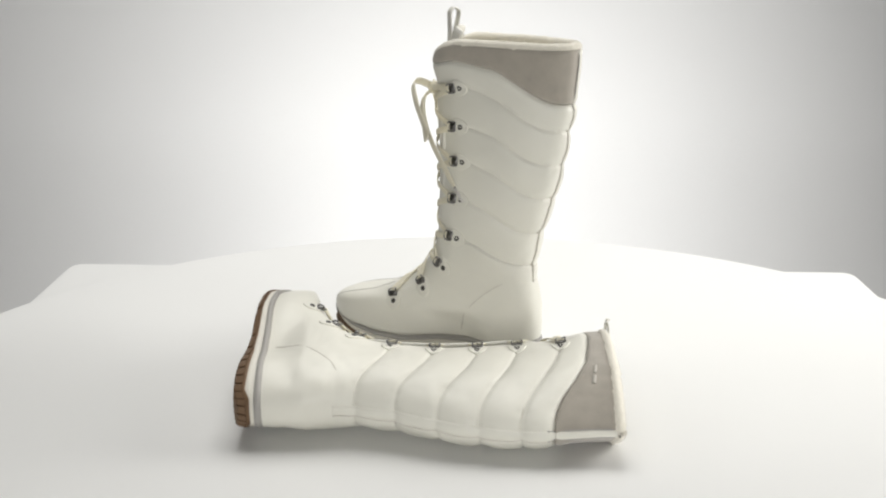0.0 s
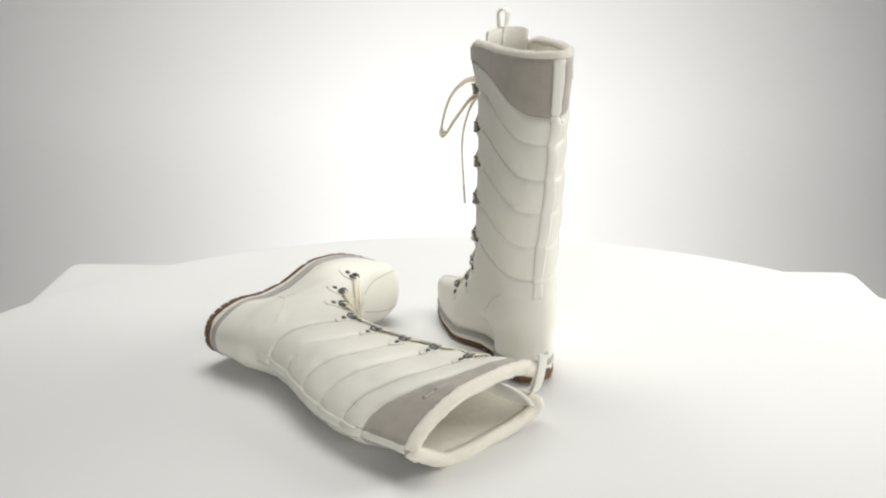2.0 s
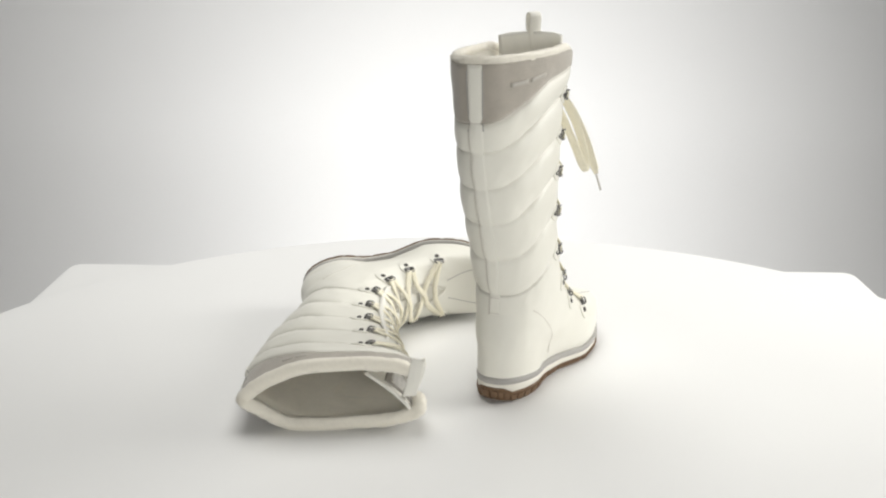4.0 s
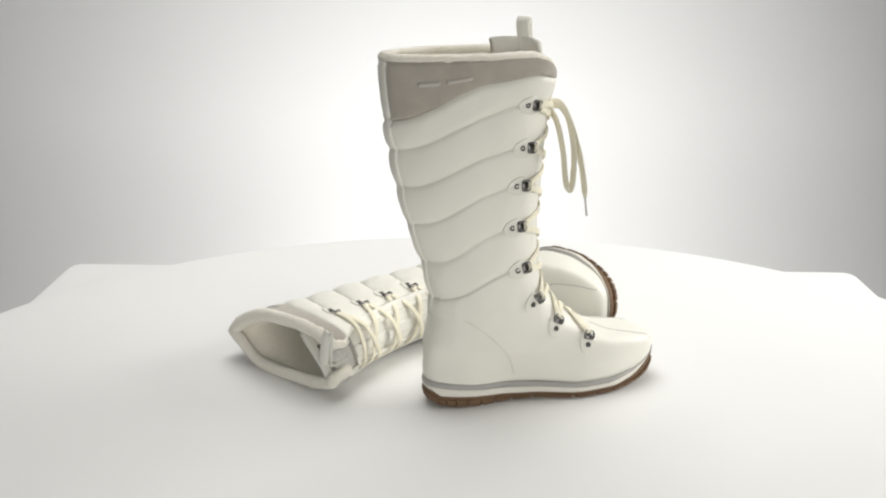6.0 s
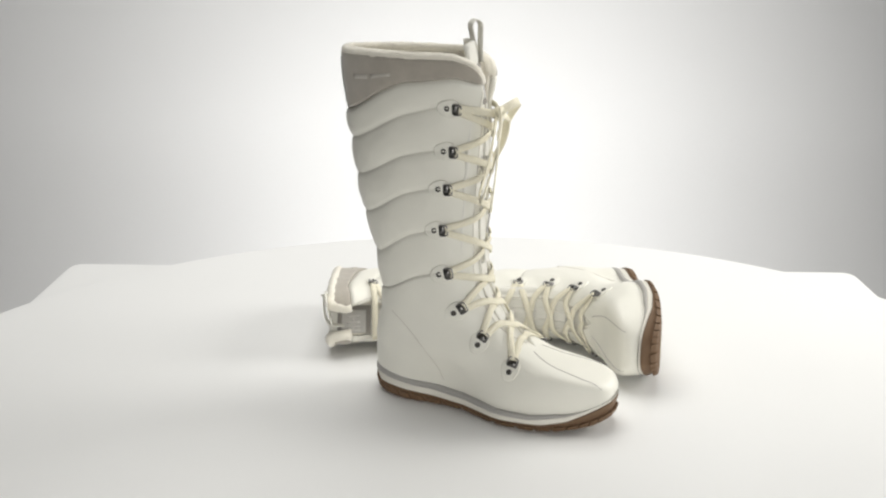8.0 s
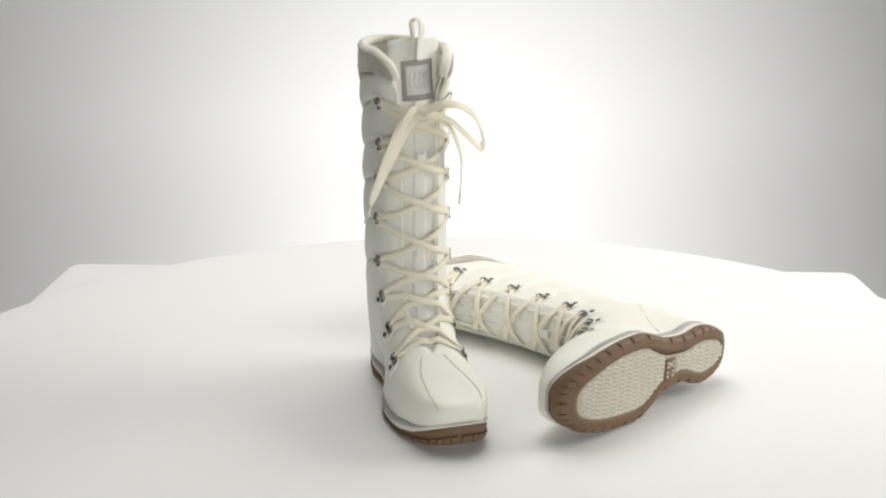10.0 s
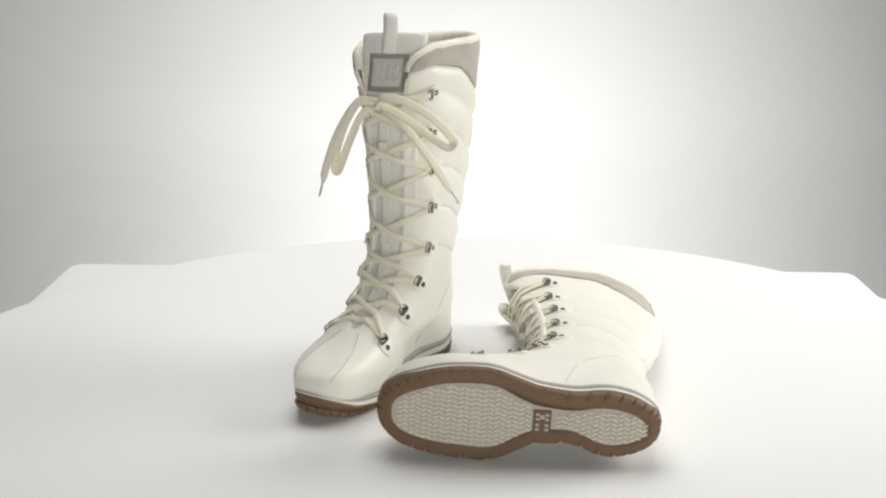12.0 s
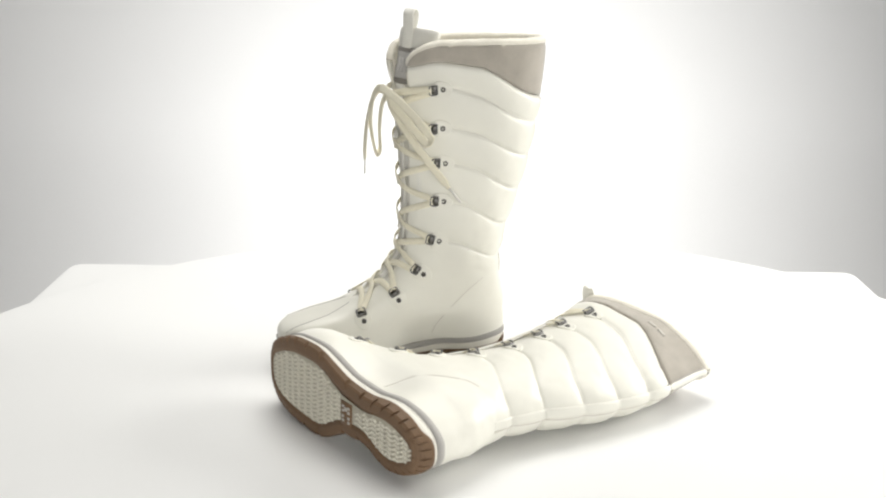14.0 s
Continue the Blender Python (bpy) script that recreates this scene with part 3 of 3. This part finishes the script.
def tongue_sheet(sh, y0, y1, z0, z1, lift, thick, cols=13, rows=24, round_top=0.0, narrow=False):
    outer, inner = [], []
    for i in range(rows):
        for j in range(cols):
            f = j / (cols - 1)
            z = z0 + (z1 - round_top * abs(2 * f - 1) ** 4 - z0) * i / (rows - 1)
            y = (y0 + (y1 - y0) * f) * (float(np.interp(z, [0.064, 0.08, 0.13], [0.25, 0.42, 1.0])) if narrow else 1.0)
            outer.append(tongue_point(sh, y, z, lift))
            inner.append(tongue_point(sh, y, z, lift - thick))
    return sheet(outer, inner, rows, cols)


def build_tongue(sh, root, bow):
    v, f = tongue_sheet(sh, -0.030, 0.030, 0.064, 0.3835 if bow else 0.372, 0.0, 0.004, 17, 64, 0.003, True)
    tongue = part("tongue", v, f, CANVAS, root, "ivory padded fabric tongue")
    v, f = tongue_sheet(sh, -0.0068, 0.0068, 0.095, 0.322, 0.0016, 0.0016, 7, 50)
    part("tongue_webbing", v, f, CANVAS, tongue)
    v, f = tongue_sheet(sh, -0.0185, 0.0185, 0.323, 0.362, 0.0014, 0.0016)
    tag = part("tongue_label", v, f, GREYTAG, tongue, "grey woven label with a pale square")
    v, f = tongue_sheet(sh, -0.0145, 0.0145, 0.3285, 0.3570, 0.0022, 0.0010)
    part("label_patch", v, f, LIGHTTAG, tag)
    for y0, z0, y1, z1 in ((-0.0095, 0.335, -0.0072, 0.351), (-0.0035, 0.335, -0.0012, 0.351), (0.0025, 0.335, 0.0048, 0.351), (0.0085, 0.335, 0.0108, 0.351), (-0.0072, 0.342, -0.0035, 0.3443), (0.0048, 0.342, 0.0085, 0.3443)):
        v, f = tongue_sheet(sh, y0, y1, z0, z1, 0.0026, 0.0008, 3, 4)
        part("label_mark", v, f, MARK, tag)
    # lace keeper
    for z in (0.262, 0.165):
        v, f = tongue_sheet(sh, -0.0055, 0.0055, z - 0.008, z + 0.008, 0.0062, 0.0012, 5, 8)
        part("lace_keeper", v, f, CANVAS, tongue)
    # pull loop of folded webbing
    stand = [(0, 0.362, 0.002), (0, 0.376, 0.003), (0, 0.389, 0.005), (0, 0.399, 0.005), (0, 0.4035, 0.001), (0, 0.399, -0.003), (0, 0.389, -0.002), (0, 0.376, -0.0015), (0, 0.366, -0.002)]
    fold = [(0.010, 0.355, 0.002), (0.009, 0.366, 0.004), (0.004, 0.373, 0.006), (-0.008, 0.376, 0.010), (-0.026, 0.376, 0.015), (-0.033, 0.3745, 0.017), (-0.026, 0.373, 0.017), (-0.008, 0.371, 0.011), (0.006, 0.368, 0.005)]
    if bow:
        path = spline([tongue_point(sh, 0, z) + Vector((0.68, 0.74 * sh.side, 0)) * off * 1.3 for _, z, off in stand], 5)
    else:
        path = spline([Vector((tongue_point(sh, 0, z, off).x, sh.side * y, z + sh.stretch(z))) for y, z, off in fold], 5)
    ups = []
    for i in range(len(path)):
        t = path[min(i + 1, len(path) - 1)] - path[max(i - 1, 0)]
        ups.append(t.cross(Vector((-0.74, 0.68 * sh.side, 0) if bow else (1, 0, 0))))
    v, f = tube(path, 0.0135, 0.0013, ups, 8, 5.0)
    part("pull_loop", v, f, CANVAS, tongue)


def row_angle(sh, v, y):
    """The angle at which the front half of row v lies y metres off the middle."""
    h = max(abs(sh.raw(radians(80), v).y - sh.raw(radians(-80), v).y) / 2, 1e-3)
    return math.asin(min(0.98, (abs(y) / h) ** 1.3)) * math.copysign(1, y)


def seam(sh, root, name, marks, width=0.0014, lift=0.0006, mat=None):
    path = spline([sh.at(p, v, lift) for p, v in marks], 5)
    # follow the leather between the marks
    v, f = tube(path, width, width, Vector((0.31, 0.17, 0.93)), 7)
    return part(name, v, f, mat or STRIPE, root)


def build_seams(sh, root):
    # strip up the back with a grey piped edge on both sides
    d = 0.155
    mid = lambda v: math.pi + (0.05 if sh.slump else 0.13) * smooth01(0.12, 0.30, v)
    rows = [0.115 + 0.0026 * k for k in range(98)]
    rows = [v for v in rows if v < 0.368]
    outer, inner = [], []
    for v in rows:
        for j in range(9):
            phi = mid(v) + d * (j / 4 - 1) * (1 - 0.35 * smooth01(0.2, 0.12, v))
            outer.append(sh.at(phi, v, (0.0014 - 0.0008 * (j in (0, 8))) * smooth01(0.112, 0.15, v)))
            inner.append(sh.at(phi, v, -0.002))
    v, f = sheet(outer, inner, len(rows), 9)
    part("back_strip", v, f, LEATHER, root)
    for s in (1, -1):
        marks = [(mid(v) + s * d * 1.06 * (1 - 0.35 * smooth01(0.2, 0.12, v)), v) for v in rows[::2]]
        seam(sh, root, "piping", [m for m in marks if m[1] > 0.335], 0.0014, 0.0009)
        if s < 0:
            seam(sh, root, "piping", [m for m in marks if m[1] < 0.345], 0.0012, 0.0007, SEAM)
        # heel counter seam
        pts = [(sh.find(x + sh.bend(z), z, s), z) for x, z in ((0.036, 0.112), (0.046, 0.10), (0.058, 0.085), (0.072, 0.070), (0.083, 0.056), (0.090, 0.043), (0.094, 0.030))]
        seam(sh, root, "heel_seam", pts, 0.0009, 0.0, SEAM)
        # toe panel seams
        pts = [(row_angle(sh, v, s * y), v) for v, y in ((0.0725, 0.008), (0.0705, 0.0095), (0.0685, 0.011), (0.066, 0.0125), (0.064, 0.014), (0.062, 0.0155), (0.0602, 0.0165), (0.058, 0.0178), (0.0555, 0.0185), (0.052, 0.019), (0.047, 0.0195))]
        seam(sh, root, "toe_seam", pts, 0.0009, 0.0)
        # folded edge along the lacing gap
        edge = [0.0785 + 0.0055 * k for k in range(49)]
        pts = [(s * sh.gap_angle(v), v) for v in edge if v < 0.342]
        seam(sh, root, "edge_binding", pts, 0.0038, -0.0022, LEATHER)
        seam(sh, root, "edge_piping", [(p * 1.06, v) for p, v in pts], 0.0011, 0.0, SEAM)
    # stitched foot of the strip
    for v in () if sh.slump else (0.118, 0.146):
        seam(sh, root, "strip_stitching", [(mid(v) + d * 0.65 * (k / 4 - 1), v) for k in range(9)], 0.0009, 0.0012 * smooth01(0.112, 0.15, v), SEAM)
    # printed word on the outer side of the collar, as two bars
    for x0, x1 in ((0.020, 0.030), (0.034, 0.046)) if sh.slump else ((-0.010, 0.011), (0.015, 0.040)):
        outer, inner = [], []
        for z in (0.3495, 0.3525):
            for j in range(7):
                phi = sh.find(x0 + (x1 - x0) * j / 6, z, -1)
                dv = drop(z) * smooth01(0.27, 1.0, (1 - math.cos(phi)) / 2)
                outer.append(sh.at(phi, z + 0.25 * dv, 0.0007))
                inner.append(sh.at(phi, z + 0.25 * dv, -0.0003))
        v, f = sheet(outer, inner, 2, 7)
        part("collar_print", v, f, PRINT, root, "worn pale print")


def lace_ups(path, centre=(0.06, 0.0)):
    return [Vector((p.x - centre[0], p.y - centre[1], 0.004)) for p in path]


def build_laces(sh, root, runs, bow):
    """Flat lace crossing from hook to hook, each run passing over or under the other at the tongue."""

    def run(a, b, over, v0, v1):
        pts, ups = [a[0]], [a[1]]
        for f, lift in ((0.28, 0.0022), (0.5, 0.0048 if over else 0.0026), (0.72, 0.0022)):
            z = v0 + (v1 - v0) * f
            if f == 0.5:
                pts.append(sh.at(0.0, z, lift).lerp(tongue_point(sh, 0, z, lift + 0.001), 0.5))
                ups.append(sh.normal(0.0, z))
            else:
                phi = row_angle(sh, z, a[2] * gap_half(z) * (1 if f < 0.5 else -1))
                pts.append(sh.at(phi, z, lift))
                ups.append(sh.normal(phi, z))
        path = spline(pts + [b[0]], 7)
        v, f = tube(path, 0.0070, 0.0016, spline(ups + [b[1]], 7), 8, 3.5)
        part("lace", v, f, LACE, root)

    def end(s, i, k):
        return runs[s, i][k], runs[s, i][3], s

    for i in range(7, 0, -1):
        for s in (1, -1):
            run(end(s, i, 1), end(-s, i - 1, 2), s > 0, CROSS_Z[i], CROSS_Z[i - 1])
    run(end(1, 7, 0), end(-1, 7, 0), False, CROSS_Z[7], CROSS_Z[7])
    if not bow:
        run(end(1, 0, 0), end(-1, 0, 0), True, CROSS_Z[0], CROSS_Z[0])
        return
    knot = Vector((0.1385, 0.002, 0.3125))
    for s in (1, -1):
        a = runs[s, 0][1]
        mid = sh.at(row_angle(sh, 0.317, s * 0.021), 0.317, 0.003)
        path = spline([a, mid, knot + Vector((0, 0.006 * s, 0))], 8)
        v, f = tube(path, 0.0075, 0.0015, lace_ups(path), 8, 3.5)
        part("lace", v, f, LACE, root)
    k = knot
    ribbons = (
        ([k, (0.150, 0.018, 0.321), (0.147, 0.038, 0.320), (0.132, 0.060, 0.306), (0.115, 0.0745, 0.285), (0.107, 0.0785, 0.273), (0.112, 0.073, 0.268), (0.125, 0.055, 0.284), (0.139, 0.030, 0.304), k], (0.75, 0.45, 0.5)),
        ([k, (0.148, -0.010, 0.316), (0.153, -0.022, 0.300), (0.153, -0.036, 0.272), (0.148, -0.046, 0.245), (0.144, -0.048, 0.234), (0.141, -0.044, 0.241), (0.144, -0.029, 0.270), (0.143, -0.014, 0.298), k], (0.9, 0.35, 0.15)),
    )
    for pts, up in ribbons:
        v, f = tube(spline(pts, 8), 0.0088, 0.0016, up, 10, 3.2)
        part("bow_loop", v, f, LACE, root)
    for pts, tip, up in (([k, (0.147, -0.012, 0.314), (0.153, -0.025, 0.299), (0.157, -0.040, 0.270), (0.158, -0.051, 0.241), (0.1575, -0.056, 0.226)], (0.157, -0.062, 0.208), (0.9, 0.35, 0.15)),
                         ([k, (0.140, 0.026, 0.302), (0.130, 0.042, 0.280), (0.115, 0.052, 0.257), (0.095, 0.058, 0.230), (0.083, 0.061, 0.214)], (0.071, 0.0637, 0.198), (0.6, 0.8, 0.2))):
        path = spline(pts, 8)
        v, f = tube(path, [0.0085 if i < len(path) - 3 else 0.0055 for i in range(len(path))], 0.0016, up, 10, 3.2)
        tail = part("lace_tail", v, f, LACE, root)
        v, f = tube([path[-1], path[-1].lerp(Vector(tip), 0.5), Vector(tip)], 0.0028, 0.0022, (0.3, 0.3, 0.9), 8)
        part("lace_tip", v, f, TIP, tail, "pale plastic lace tip")
    path = [knot + Vector((0.002, 0.0065 * c, 0.004 * s)) for c, s in ((0.6, 1), (1, 0), (0.6, -1), (-0.6, -1), (-1, 0), (-0.6, 1))]
    v, f = tube(path, 0.006, 0.008, (1, 0, 0), 8, 2.5, True)
    part("knot", v, f, LACE, root)


def build_boot(name, label, side, slim, twist, lean, spread, slump, bow):
    sh = Shape(side, slim, twist, lean, spread, slump)
    root = tagged(new(name), label, "boot", "pair of boots")
    build_upper(sh, root)
    build_collar(sh, root)
    build_sole(sh, root)
    build_tongue(sh, root, bow)
    build_seams(sh, root)
    build_laces(sh, root, build_eyelets(sh, root), bow)
    return root, sh


boot_right, shape_right = build_boot("boot", "tall ivory leather winter boot with laces standing upright", 1, 0.041, 11, 0.004, 0.0, 0.0, True)
boot_left, shape_left = build_boot("boot", "tall ivory leather winter boot with laces lying on its side", -1, 0.0355, 0, 0.004, 0.012, 1.0, False)

# ---- what turns: both boots round one upright axis, once round in about 16 seconds ----
TURN = [(0.0, 0.0), (0.5, -10.8), (1.0, -22.1), (1.5, -32.85), (2.0, -43.6), (2.5, -55.9), (3.0, -66.8), (3.2, -71.0), (5.3, -116.7), (5.5, -120.7), (6.0, -132.4),
        (6.5, -143.6), (7.0, -154.7), (7.5, -167.3), (8.0, -178.0), (8.5, -189.0), (9.0, -200.6), (9.2, -205.6), (11.3, -256.7), (11.5, -261.7), (12.0, -273.0),
        (12.5, -283.8), (13.0, -296.3), (13.5, -307.7), (14.0, -318.9)]
STAND = pose(0.0931, 0.0283, 0.0, 0, 0, 153)
LIE = Matrix(((0.005, 0.0, 1.0, -0.224), (0.9989, -0.048, -0.005, -0.203), (0.048, 0.9989, 0.0, 0.0372), (0, 0, 0, 1)))


def motions():
    times = [0.25 * k for k in range(57)]
    angles = [float(np.interp(t, [r[0] for r in TURN], [r[1] for r in TURN])) for t in times]
    for ob, rest in ((boot_right, STAND), (boot_left, LIE)):
        walk(ob, [(t, pose(0, 0, 0, 0, 0, a) @ rest) for t, a in zip(times, angles)])


motions()
